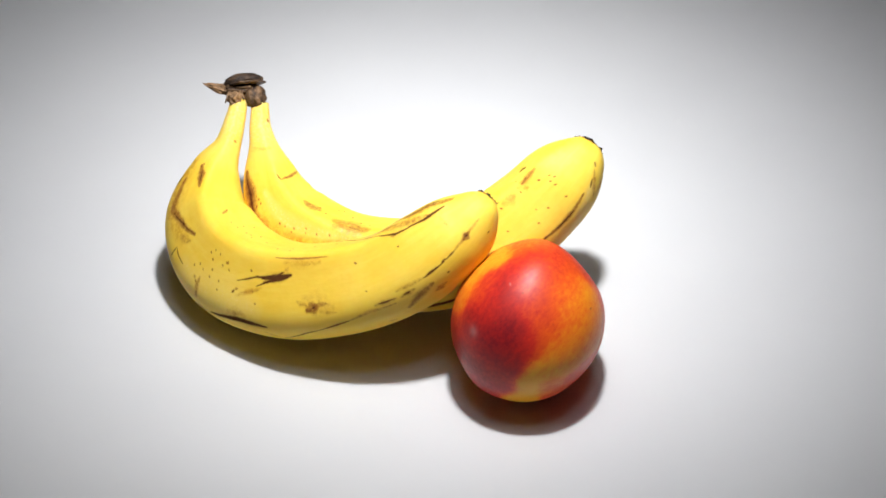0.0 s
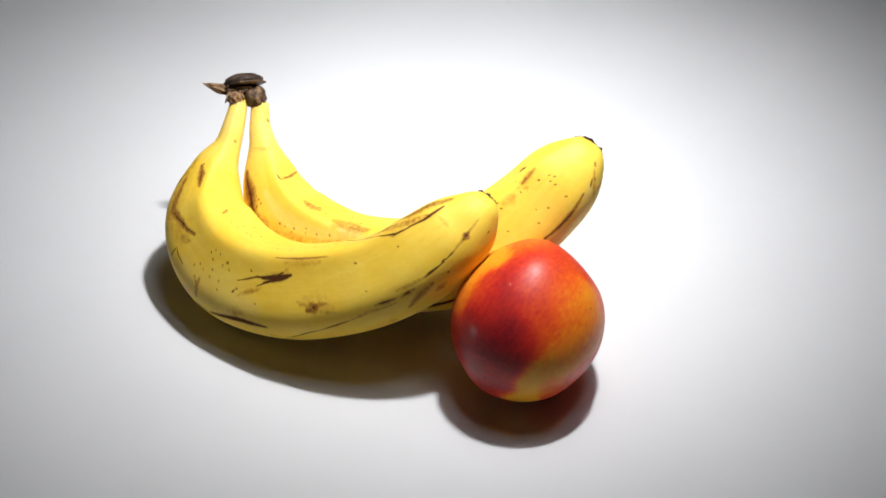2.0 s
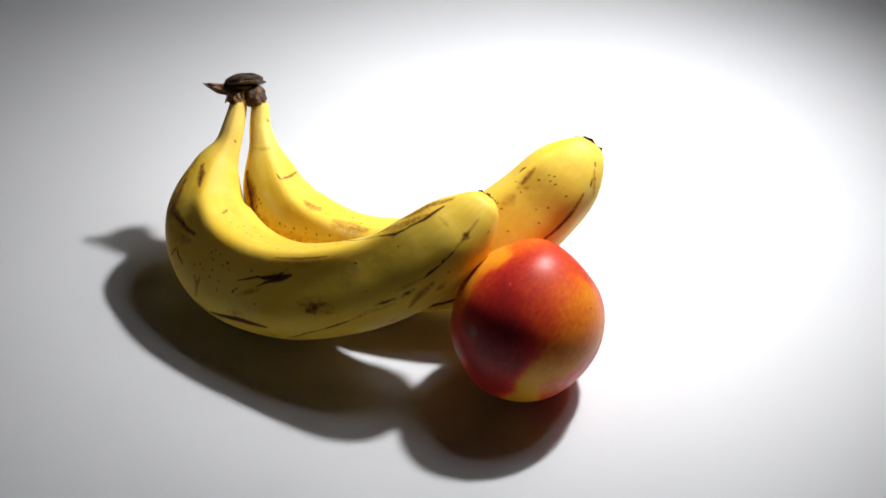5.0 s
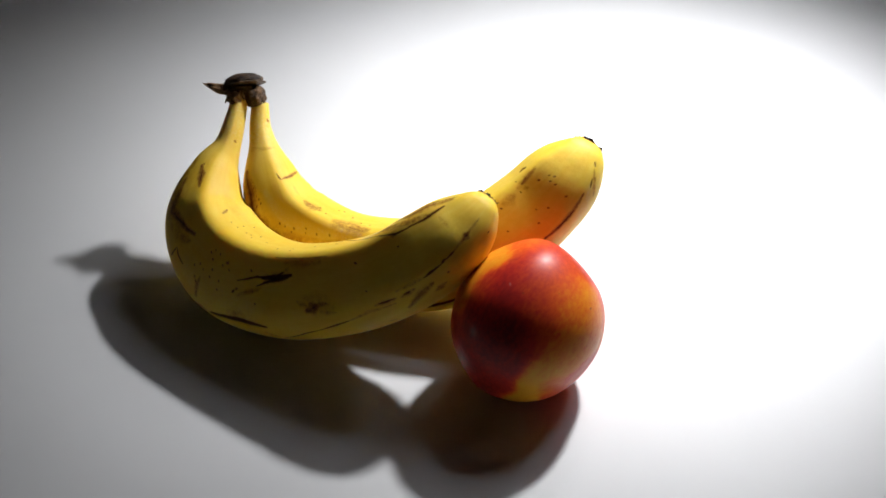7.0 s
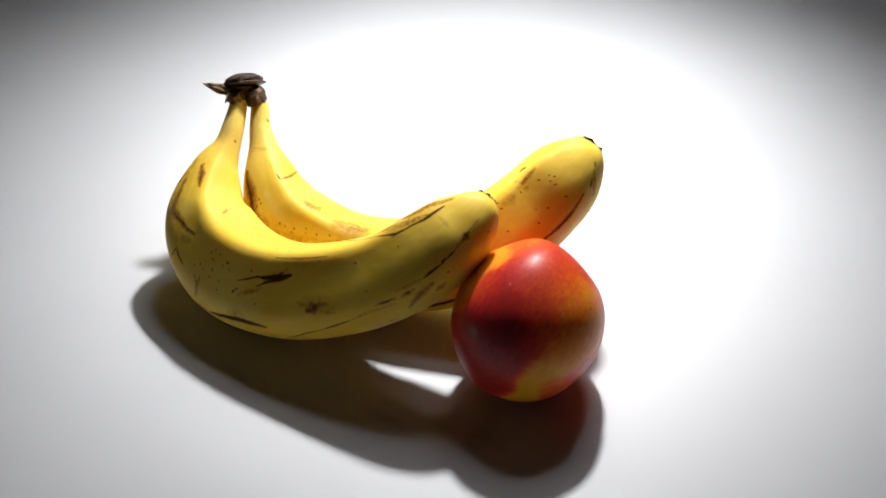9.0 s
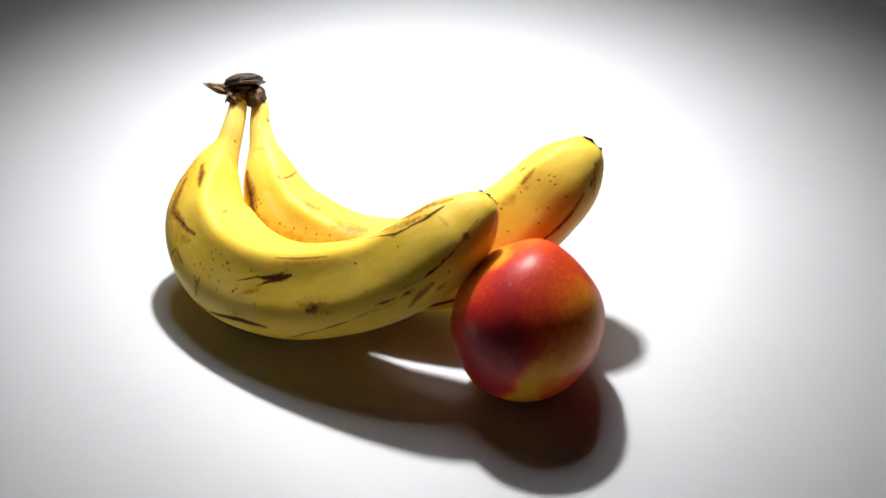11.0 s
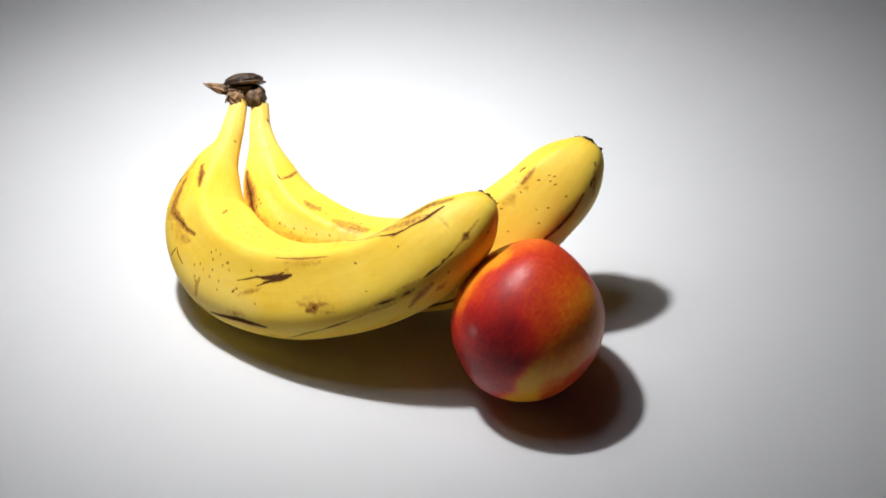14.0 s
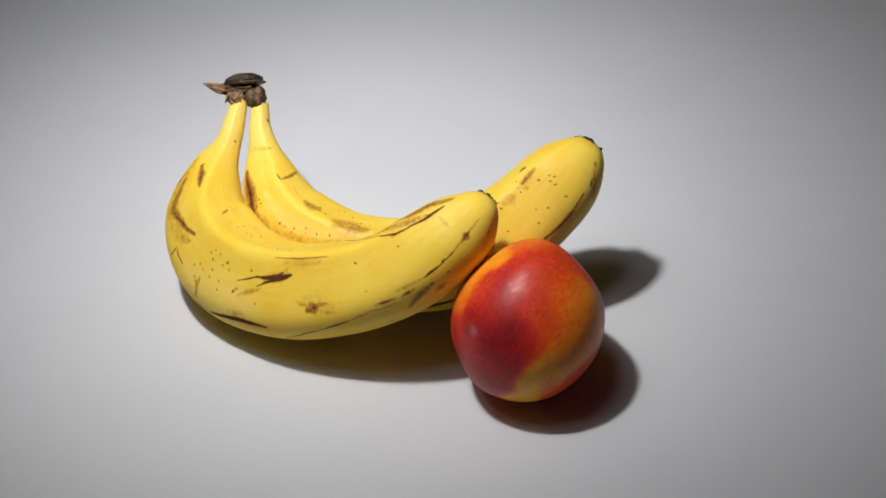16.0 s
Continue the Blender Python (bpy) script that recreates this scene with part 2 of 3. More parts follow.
def smooth_curve(points, steps):
    """A centripetal Catmull-Rom curve through the points, at even steps of length."""
    p = np.array(points, dtype=float)
    p = np.vstack([2 * p[0] - p[1], p, 2 * p[-1] - p[-2]])
    gaps = np.linalg.norm(np.diff(p[:, :3], axis=0), axis=1) ** 0.5
    t = np.concatenate([[0], np.cumsum(gaps)])
    out = []
    for k in range(1, len(p) - 2):
        for u in np.linspace(t[k], t[k + 1], 60, endpoint=False):
            a = [p[k - 1 + i] + (p[k + i] - p[k - 1 + i]) * (u - t[k - 1 + i]) / (t[k + i] - t[k - 1 + i]) for i in range(3)]
            b = [a[i] + (a[i + 1] - a[i]) * (u - t[k - 1 + i]) / (t[k + 1 + i] - t[k - 1 + i]) for i in range(2)]
            out.append(b[0] + (b[1] - b[0]) * (u - t[k]) / (t[k + 1] - t[k]))
    out = np.array(out + [p[-2]])
    kernel = np.hanning(41)
    kernel /= kernel.sum()
    pad = np.vstack([2 * out[0] - out[20:0:-1], out, 2 * out[-1] - out[-2:-22:-1]])
    width = out[:, 3].copy()
    out = np.stack([np.convolve(pad[:, c], kernel, "valid") for c in range(out.shape[1])], 1)
    out[:, 3] = 0.7 * width + 0.3 * out[:, 3]
    length = np.concatenate([[0], np.cumsum(np.linalg.norm(np.diff(out[:, :3], axis=0), axis=1))])
    s = np.linspace(0, length[-1], steps)
    return s, np.stack([np.interp(s, length, out[:, c]) for c in range(out.shape[1])], 1)


def section(ridges, theta, blur):
    """The radius of a softly cornered polygon whose corners lie at the ridge angles."""
    fine = np.arange(720) * math.pi / 360
    corners = np.radians(np.array(sorted(ridges), dtype=float))
    r = np.zeros(720)
    for k in range(len(corners)):
        a, b = corners[k], corners[(k + 1) % len(corners)]
        span = (b - a) % (2 * math.pi)
        inside = ((fine - a) % (2 * math.pi)) <= span
        half = span / 2
        r[inside] = math.cos(half) / np.cos(((fine - a) % (2 * math.pi))[inside] - half)
    width = np.exp(-0.5 * (np.minimum(np.arange(720), 720 - np.arange(720)) / (2 * blur)) ** 2)
    r = np.real(np.fft.ifft(np.fft.fft(r) * np.fft.fft(width / width.sum())))
    r /= r.mean()
    return np.interp(theta % (2 * math.pi), np.append(fine, 2 * math.pi), np.append(r, r[0]))


def banana_surface(which):
    """Grid of points on one banana: rows along its length, columns round it from the hollow side towards the camera side."""
    s, c = smooth_curve(SPINES[which], 620)
    p, radius = c[:, :3], c[:, 3]
    tangent = np.gradient(p, axis=0)
    tangent /= np.linalg.norm(tangent, axis=1)[:, None]
    ends = p[[0, len(p) // 2, -1]]
    side = np.cross(ends[1] - ends[0], ends[2] - ends[0])
    side /= np.linalg.norm(side)
    if side[1] > 0:
        side = -side
    inner = np.cross(tangent, side)
    inner /= np.linalg.norm(inner, axis=1)[:, None]
    if inner[len(p) // 2] @ (ends[0] + ends[2] - 2 * ends[1]) < 0:
        inner = -inner
    flank = np.cross(inner, tangent)
    flank *= np.sign(flank[len(p) // 2] @ side)
    theta = np.arange(AROUND) * 2 * math.pi / AROUND
    u = s / s[-1]
    near_ridge = np.clip(np.cos(theta - math.radians(RIDGES[which][0])), 0, 1) ** 2
    shape = near_ridge * section(RIDGES[which], theta, 6.5) + (1 - near_ridge) * section(RIDGES[which], theta, 19)
    keep = np.clip((u - 0.12) / 0.14, 0, 1) * np.clip((1.04 - u) / 0.34, 0.2, 1)
    rho = radius[:, None] * (1 + (shape[None] - 1) * (0.30 + 0.75 * keep[:, None]))
    rho *= 1 + 0.010 * np.sin(3 * theta[None] + 40 * s[:, None]) * keep[:, None]
    grid = p[:, None] + rho[..., None] * (np.cos(theta)[None, :, None] * inner[:, None] + np.sin(theta)[None, :, None] * flank[:, None])
    return s, theta, rho, grid, p, tangent


class Marks:
    """Bruises, scars and specks of one peel, laid out by length along it (m) and angle round it (degrees)."""

    def __init__(self, s, theta, rho):
        self.s, self.theta, self.rho = s[:, None], theta[None], rho
        self.layers = {key: np.zeros(rho.shape) for key in ("brown", "dark", "warm", "pale")}

    def streak(self, layer, points, width, amount=1.0, taper=0.6):
        """A stroke along points (m, degrees), widest in its middle."""
        mask = np.zeros(self.rho.shape)
        total = max(1, len(points) - 1)
        for k in range(max(1, len(points) - 1)):
            (sa, ta), (sb, tb) = points[k], points[min(k + 1, len(points) - 1)]
            mid = math.radians((ta + tb) / 2)
            turn = (self.theta - mid + math.pi) % (2 * math.pi) - math.pi
            x, y = self.s - (sa + sb) / 2, turn * self.rho
            r = self.rho[np.abs(self.s[:, 0] - (sa + sb) / 2).argmin()].mean()
            ex, ey = (sb - sa) / 2, math.radians(tb - ta) / 2 * r
            n = max(ex * ex + ey * ey, 1e-12)
            along = np.clip((x * ex + y * ey) / n, -1, 1)
            off = np.hypot(x - along * ex, y - along * ey)
            place = (k + (along + 1) / 2) / total
            w = width * (1 - taper * np.abs(2 * place - 1) ** 1.5)
            mask = np.maximum(mask, np.clip(1.35 - off / w, 0, 1))
        self.layers[layer] = np.maximum(self.layers[layer], mask * amount)
        if layer == "dark":                                  # a scar browns the skin beside it
            self.streak("brown", points, width * 1.6, 0.6 * amount, taper)

    def dot(self, layer, at, angle, size):
        self.streak(layer, [(at, angle), (at + 0.0004, angle + 1)], size, 1.0, 0)


def mark_front(m):
    m.streak("dark", [(0.1164, 97), (0.1276, 86), (0.1387, 81)], 0.00052, 1.00)
    m.streak("dark", [(0.1299, 86), (0.1375, 84), (0.1455, 81)], 0.00165, 1.00)
    m.streak("dark", [(0.1310, 91), (0.1380, 87), (0.1440, 84)], 0.00090, 1.00)
    m.streak("dark", [(0.1272, 98), (0.1327, 91), (0.1391, 86)], 0.00049, 1.00)
    m.streak("dark", [(0.1391, 80), (0.1419, 77)], 0.00049, 0.90)
    m.streak("brown", [(0.1423, 77), (0.1443, 73)], 0.00145, 0.50)
    m.streak("brown", [(0.1531, 128), (0.1579, 125)], 0.00378, 0.95)
    m.streak("brown", [(0.1483, 117), (0.1531, 123)], 0.00175, 0.60)
    m.streak("brown", [(0.1567, 124), (0.1622, 123)], 0.00175, 0.70)
    m.streak("brown", [(0.1586, 132), (0.1658, 136)], 0.00145, 0.45)
    m.streak("brown", [(0.1519, 116), (0.1642, 129)], 0.00640, 0.33)
    m.streak("dark", [(0.1551, 127), (0.1571, 125)], 0.00057, 0.80)
    m.streak("brown", [(0.1367, 63), (0.1503, 64), (0.1662, 65)], 0.00060, 1.00)
    m.streak("warm", [(0.1423, 68), (0.1614, 69)], 0.00228, 0.70)
    m.streak("brown", [(0.1523, 71), (0.1567, 70)], 0.00087, 0.50)
    m.streak("brown", [(0.0383, 86), (0.0431, 75), (0.0502, 69)], 0.00233, 1.00)
    m.streak("dark", [(0.0411, 77), (0.0470, 71)], 0.00057, 0.75)
    m.streak("brown", [(0.0371, 85), (0.0375, 81)], 0.00116, 0.80)
    m.streak("brown", [(0.0458, 113), (0.0530, 113), (0.0594, 117), (0.0682, 99), (0.0793, 85)], 0.00262, 0.90)
    m.streak("warm", [(0.0375, 120), (0.0490, 118), (0.0610, 121), (0.0753, 108)], 0.00658, 0.90)
    m.streak("dark", [(0.0618, 113), (0.0698, 96), (0.0781, 86)], 0.00065, 0.75)
    m.streak("brown", [(0.0737, 108), (0.0797, 97)], 0.00291, 0.50)
    m.streak("dark", [(0.0498, 142), (0.0470, 133), (0.0442, 129)], 0.00130, 0.85)
    m.streak("brown", [(0.0757, 41), (0.0718, 33)], 0.00145, 0.85)
    m.streak("dark", [(0.0765, 139), (0.0765, 128), (0.0765, 121)], 0.00039, 0.90)
    m.streak("dark", [(0.0765, 121), (0.0801, 124), (0.0849, 124)], 0.00042, 1.00)
    m.streak("brown", [(0.0961, 118), (0.0961, 129), (0.0965, 144)], 0.00131, 0.70)
    m.streak("brown", [(0.0929, 121), (0.0941, 123)], 0.00116, 0.60)
    m.streak("dark", [(0.1040, 154), (0.1120, 149), (0.1196, 146), (0.1264, 147), (0.1319, 149)], 0.00162, 1.00)
    m.streak("brown", [(0.0961, 155), (0.1036, 157)], 0.00175, 0.70)
    m.streak("brown", [(0.1148, 140), (0.1224, 139)], 0.00407, 0.45)
    m.streak("brown", [(0.1303, 159), (0.1351, 171)], 0.00116, 0.60)
    m.streak("brown", [(0.1200, 111), (0.1284, 104)], 0.00116, 0.55)
    m.streak("warm", [(0.1176, 116), (0.1299, 101)], 0.00152, 0.80)
    m.streak("dark", [(0.1152, 115), (0.1160, 111)], 0.00065, 0.85)
    m.streak("brown", [(0.1164, 110), (0.1176, 108)], 0.00087, 0.80)
    m.streak("dark", [(0.1359, 173), (0.1483, 160), (0.1559, 157)], 0.00052, 0.90)
    m.streak("dark", [(0.1555, 157), (0.1638, 153), (0.1698, 151)], 0.00062, 0.90)
    m.streak("brown", [(0.1694, 151), (0.1786, 147), (0.1893, 151)], 0.00116, 0.55)
    m.streak("dark", [(0.1838, 142), (0.1866, 143), (0.1893, 144)], 0.00065, 0.95)
    m.streak("brown", [(0.1822, 142), (0.1905, 145)], 0.00170, 0.60)
    m.streak("dark", [(0.1937, 146), (0.1965, 146)], 0.00081, 0.80)
    m.streak("brown", [(0.1925, 147), (0.1985, 146)], 0.00170, 0.60)
    m.streak("brown", [(0.1917, 170), (0.1989, 158), (0.2057, 154)], 0.00262, 0.75)
    m.streak("brown", [(0.2045, 170), (0.2093, 168)], 0.00233, 0.70)
    m.streak("brown", [(0.1802, 185), (0.1834, 189)], 0.00145, 0.60)
    m.streak("dark", [(0.2045, 141), (0.2085, 140), (0.2133, 140)], 0.00065, 0.95)
    m.streak("dark", [(0.2133, 140), (0.2157, 137)], 0.00055, 1.00)
    m.streak("dark", [(0.2157, 139), (0.2212, 137)], 0.00052, 0.85)
    m.streak("brown", [(0.1921, 137), (0.2049, 140)], 0.00145, 0.50)
    m.streak("brown", [(0.2200, 137), (0.2276, 134), (0.2356, 133)], 0.00116, 0.60)
    m.streak("brown", [(0.2268, 135), (0.2304, 134)], 0.00204, 1.00)
    m.streak("dark", [(0.2276, 134), (0.2296, 135)], 0.00057, 0.80)
    m.streak("dark", [(0.2129, 156), (0.2137, 155)], 0.00057, 1.00)
    m.streak("dark", [(0.2344, 167), (0.2344, 170)], 0.00045, 0.90)
    m.streak("brown", [(0.1913, 17), (0.2125, 56), (0.2240, 56), (0.2340, 61)], 0.00262, 0.80)
    m.streak("dark", [(0.2077, 55), (0.2204, 57), (0.2288, 59)], 0.00049, 0.60)
    m.streak("dark", [(0.2188, 52), (0.2252, 49), (0.2308, 53)], 0.00089, 0.90)
    m.streak("dark", [(0.2033, 48), (0.2141, 55), (0.2220, 56)], 0.00049, 0.70)
    m.streak("dark", [(0.2288, 50), (0.2364, 61)], 0.00042, 0.70)
    m.streak("dark", [(0.2101, 71), (0.2180, 74), (0.2248, 72), (0.2300, 69)], 0.00075, 1.00)
    m.streak("dark", [(0.1567, 8), (0.1678, 15), (0.1862, 49), (0.1981, 64)], 0.00049, 0.85)
    m.streak("dark", [(0.1957, 61), (0.2033, 70), (0.2109, 72)], 0.00058, 0.90)
    m.streak("brown", [(0.1846, 40), (0.2013, 58), (0.2117, 65), (0.2200, 71)], 0.00262, 0.65)
    m.streak("brown", [(0.1913, 48), (0.2045, 57)], 0.00175, 0.70)
    m.streak("brown", [(0.2244, 82), (0.2252, 96), (0.2252, 106)], 0.00145, 0.40)
    m.streak("brown", [(0.2009, 70), (0.2029, 71)], 0.00087, 0.70)
    m.streak("dark", [(0.2017, 85), (0.2021, 87)], 0.00049, 0.90)
    m.streak("brown", [(0.0207, 29), (0.0211, 17)], 0.00087, 0.90)
    m.streak("pale", [(0.0877, 125), (0.1068, 130), (0.1252, 128)], 0.01392, 0.41)
    m.streak("warm", [(0.0450, 22), (0.0941, 19)], 0.00354, 0.25)
    m.dot("brown", 0.0857, 38, 0.00038)
    m.dot("brown", 0.0941, 37, 0.00047)
    m.dot("brown", 0.0941, 28, 0.00056)
    m.dot("brown", 0.0985, 17, 0.00042)
    m.dot("brown", 0.1036, 36, 0.00051)
    m.dot("brown", 0.1072, 35, 0.00038)
    m.dot("brown", 0.1104, 40, 0.00047)
    m.dot("brown", 0.1120, 28, 0.00056)
    m.dot("brown", 0.1204, 36, 0.00042)
    m.dot("brown", 0.1331, 48, 0.00051)
    m.dot("brown", 0.1423, 44, 0.00038)
    m.dot("brown", 0.1419, 49, 0.00047)
    m.dot("brown", 0.1523, 33, 0.00056)
    m.dot("brown", 0.0985, 76, 0.00042)
    m.dot("brown", 0.0989, 87, 0.00051)
    m.dot("brown", 0.1024, 77, 0.00038)
    m.dot("brown", 0.1060, 87, 0.00047)
    m.dot("brown", 0.1008, 109, 0.00056)
    m.dot("brown", 0.1064, 108, 0.00042)
    m.dot("brown", 0.0929, 103, 0.00051)
    m.dot("brown", 0.0957, 106, 0.00038)
    m.dot("brown", 0.1008, 99, 0.00047)
    m.dot("brown", 0.1088, 81, 0.00056)
    m.dot("brown", 0.1104, 89, 0.00042)
    m.dot("brown", 0.1232, 80, 0.00051)
    m.dot("brown", 0.1276, 121, 0.00038)
    m.dot("brown", 0.1080, 82, 0.00047)
    m.dot("brown", 0.1642, 29, 0.00056)
    m.dot("brown", 0.1563, 19, 0.00042)
    m.dot("brown", 0.1794, 79, 0.00051)
    m.dot("brown", 0.1810, 121, 0.00038)
    m.dot("brown", 0.0901, 110, 0.00047)
    m.dot("brown", 0.0961, 81, 0.00056)
    m.dot("brown", 0.1068, 119, 0.00042)
    m.dot("brown", 0.0945, 125, 0.00051)


def mark_back(m):
    m.streak("pale", [(0.0471, 89), (0.0640, 84), (0.0843, 74), (0.1096, 65)], 0.00405, 0.55)
    m.streak("brown", [(0.0621, 113), (0.0744, 96), (0.0859, 83)], 0.00175, 0.35)
    m.streak("brown", [(0.0506, 39), (0.0583, 41)], 0.00116, 0.30)
    m.streak("warm", [(0.0598, 151), (0.0759, 108), (0.0981, 75)], 0.00354, 0.90)
    m.streak("brown", [(0.0337, 131), (0.0448, 123), (0.0556, 129)], 0.00407, 1.00)
    m.streak("dark", [(0.0364, 130), (0.0448, 123), (0.0537, 128)], 0.00113, 0.75)
    m.streak("warm", [(0.0406, 127), (0.0560, 130), (0.0675, 117), (0.0782, 101)], 0.00658, 1.00)
    m.streak("brown", [(0.0544, 122), (0.0636, 116)], 0.00291, 0.60)
    m.streak("dark", [(0.0395, 58), (0.0425, 56), (0.0441, 55)], 0.00049, 0.90)
    m.streak("brown", [(0.0441, 53), (0.0429, 35), (0.0391, 2)], 0.00145, 0.95)
    m.streak("dark", [(0.0437, 45), (0.0418, 23)], 0.00042, 0.60)
    m.streak("brown", [(0.0671, 45), (0.0732, 46), (0.0782, 43)], 0.00378, 0.70)
    m.streak("brown", [(0.0379, 10), (0.0425, 10)], 0.00087, 0.40)
    m.streak("dark", [(0.0759, 38), (0.0778, 36)], 0.00049, 0.80)
    m.streak("dark", [(0.0820, 44), (0.0832, 43)], 0.00049, 0.90)
    m.streak("brown", [(0.0908, 50), (0.1000, 52), (0.1111, 53)], 0.00640, 0.66)
    m.streak("pale", [(0.0954, 61), (0.1092, 61)], 0.00228, 0.80)
    m.streak("dark", [(0.0943, 55), (0.1027, 53), (0.1111, 57)], 0.00065, 0.45)
    m.streak("brown", [(0.0897, 58), (0.0951, 59)], 0.00233, 0.50)
    m.streak("dark", [(0.2073, 45), (0.2096, 45), (0.2116, 48)], 0.00097, 1.00)
    m.streak("brown", [(0.2043, 65), (0.2093, 63), (0.2142, 62)], 0.00160, 0.80)
    m.streak("warm", [(0.2012, 65), (0.2146, 61)], 0.00228, 0.80)
    m.streak("dark", [(0.2004, 71), (0.2008, 72)], 0.00065, 1.00)
    m.streak("warm", [(0.2035, 71), (0.2054, 73)], 0.00177, 1.00)
    m.streak("brown", [(0.1928, 68), (0.1962, 70)], 0.00233, 0.45)
    m.streak("warm", [(0.1897, 69), (0.1966, 70)], 0.00304, 0.80)
    m.streak("brown", [(0.1909, 139), (0.2001, 143), (0.2062, 144), (0.2135, 143), (0.2196, 141)], 0.00160, 0.90)
    m.streak("dark", [(0.2001, 143), (0.2062, 144), (0.2119, 144)], 0.00065, 0.90)
    m.streak("dark", [(0.1928, 140), (0.2001, 143)], 0.00049, 0.70)
    m.streak("dark", [(0.2234, 147), (0.2265, 143)], 0.00065, 0.80)
    m.streak("brown", [(0.2208, 166), (0.2292, 141)], 0.00145, 0.60)
    m.streak("pale", [(0.1985, 199), (0.2127, 160), (0.2242, 147)], 0.00405, 0.50)
    m.streak("dark", [(0.2311, 132), (0.2303, 139)], 0.00065, 0.70)
    m.streak("pale", [(0.0648, 88), (0.0836, 70), (0.1031, 64)], 0.00455, 0.28)
    m.streak("brown", [(0.0080, 20), (0.0100, 12)], 0.00116, 0.90)
    m.streak("brown", [(0.0222, 118), (0.0249, 65), (0.0245, 34)], 0.00116, 0.35)
    m.streak("warm", [(0.0238, 124), (0.0249, 47)], 0.00152, 0.60)
    m.streak("dark", [(0.1290, 158), (0.1418, 151), (0.1520, 147)], 0.00120, 1.00, 0.4)
    m.dot("brown", 0.0425, 112, 0.00038)
    m.dot("brown", 0.0468, 111, 0.00047)
    m.dot("brown", 0.0487, 107, 0.00056)
    m.dot("brown", 0.0510, 106, 0.00042)
    m.dot("brown", 0.0510, 116, 0.00051)
    m.dot("brown", 0.0678, 92, 0.00038)
    m.dot("brown", 0.0721, 93, 0.00047)
    m.dot("brown", 0.0724, 86, 0.00056)
    m.dot("brown", 0.0782, 76, 0.00042)
    m.dot("brown", 0.0847, 76, 0.00051)
    m.dot("brown", 0.0767, 99, 0.00038)
    m.dot("brown", 0.0885, 15, 0.00047)
    m.dot("brown", 0.0962, 24, 0.00056)
    m.dot("brown", 0.1042, 36, 0.00042)
    m.dot("brown", 0.1100, 38, 0.00051)
    m.dot("brown", 0.2162, 82, 0.00038)
    m.dot("brown", 0.2150, 98, 0.00047)
    m.dot("brown", 0.2116, 76, 0.00056)
    m.dot("brown", 0.2146, 89, 0.00042)
    m.dot("brown", 0.2050, 113, 0.00051)
    m.dot("brown", 0.2001, 103, 0.00038)
    m.dot("brown", 0.2173, 89, 0.00047)
    m.dot("brown", 0.1962, 119, 0.00056)
    m.dot("brown", 0.2024, 57, 0.00042)
    m.dot("brown", 0.1870, 71, 0.00051)
    m.dot("brown", 0.1732, 96, 0.00038)
    m.dot("brown", 0.1828, 100, 0.00047)
    m.dot("brown", 0.0613, 121, 0.00056)
    m.dot("brown", 0.0640, 117, 0.00042)
    m.dot("brown", 0.0648, 95, 0.00051)
    m.dot("brown", 0.0790, 82, 0.00038)
    m.dot("brown", 0.2142, 121, 0.00047)
    m.dot("brown", 0.0916, 70, 0.00056)
    m.dot("brown", 0.0855, 19, 0.00042)


def tube_faces(rows, cols, first=0):
    return [(first + i * cols + k, first + i * cols + (k + 1) % cols, first + (i + 1) * cols + (k + 1) % cols, first + (i + 1) * cols + k)
            for i in range(rows - 1) for k in range(cols)]


def build_banana(which, bunch, label, marker):
    s, theta, rho, grid, p, tangent = banana_surface(which)
    marks = Marks(s, theta, rho)
    u = s / s[-1]
    for key, where in (("pale", np.clip((0.16 - u) / 0.1, 0, 1) * 0.6),):
        marks.layers[key] += where[:, None]
    marks.layers["brown"] += (np.clip((u - 0.993) / 0.006, 0, 1) * 0.7)[:, None]
    marker(marks)
    rows, cols = grid.shape[:2]
    verts = list(grid.reshape(-1, 3)) + [p[0], p[-1] + tangent[-1] * -0.0012]
    faces = tube_faces(rows, cols)
    faces += [(rows * cols, (k + 1) % cols, k) for k in range(cols)]
    faces += [(rows * cols + 1, (rows - 1) * cols + k, (rows - 1) * cols + (k + 1) % cols) for k in range(cols)]
    masks = {key: np.append(value.reshape(-1), [0, 0]) for key, value in marks.layers.items()}
    flow = np.ones(rho.shape)
    for key, value in (("length", s[:, None] * 0.14 * flow), ("ring_x", 0.02 * np.cos(theta)[None] * flow), ("ring_y", 0.02 * np.sin(theta)[None] * flow)):
        masks[key] = np.append(value.reshape(-1), [0, 0])
    banana = under("banana", mesh_of("banana", verts, faces, PEEL, True, masks), bunch, label)
    # black, frayed blossom end
    t = Vector(tangent[-1])
    turn = t.to_track_quat("Z", "Y").to_matrix()
    rng = random.Random(7 if which == "front" else 8)
    steps, r0 = 28, float(rho[-1].mean())
    ring = []
    for r, z in ((0.98, -0.0004), (1.02, 0.0), (0.98, 0.0004), (0.8, 0.0002), (0.5, -0.0005), (0.1, -0.0008)):
        for k in range(steps):
            a = 2 * math.pi * k / steps
            rr = r0 * ((0.84 if which == "front" else 0.92) * r + rng.uniform(-0.12, 0.34))
            ring.append(Vector(p[-1]) + turn @ Vector((rr * math.cos(a), rr * math.sin(a), z + rng.uniform(-0.0006, 0.0009))))
    faces = tube_faces(6, steps) + [tuple(5 * steps + k for k in range(steps))]
    under("blossom_end", mesh_of("blossom_end", ring, faces, HUSK, True, {"pale": [0.0] * len(ring)}), banana, "black frayed blossom end")
    return banana


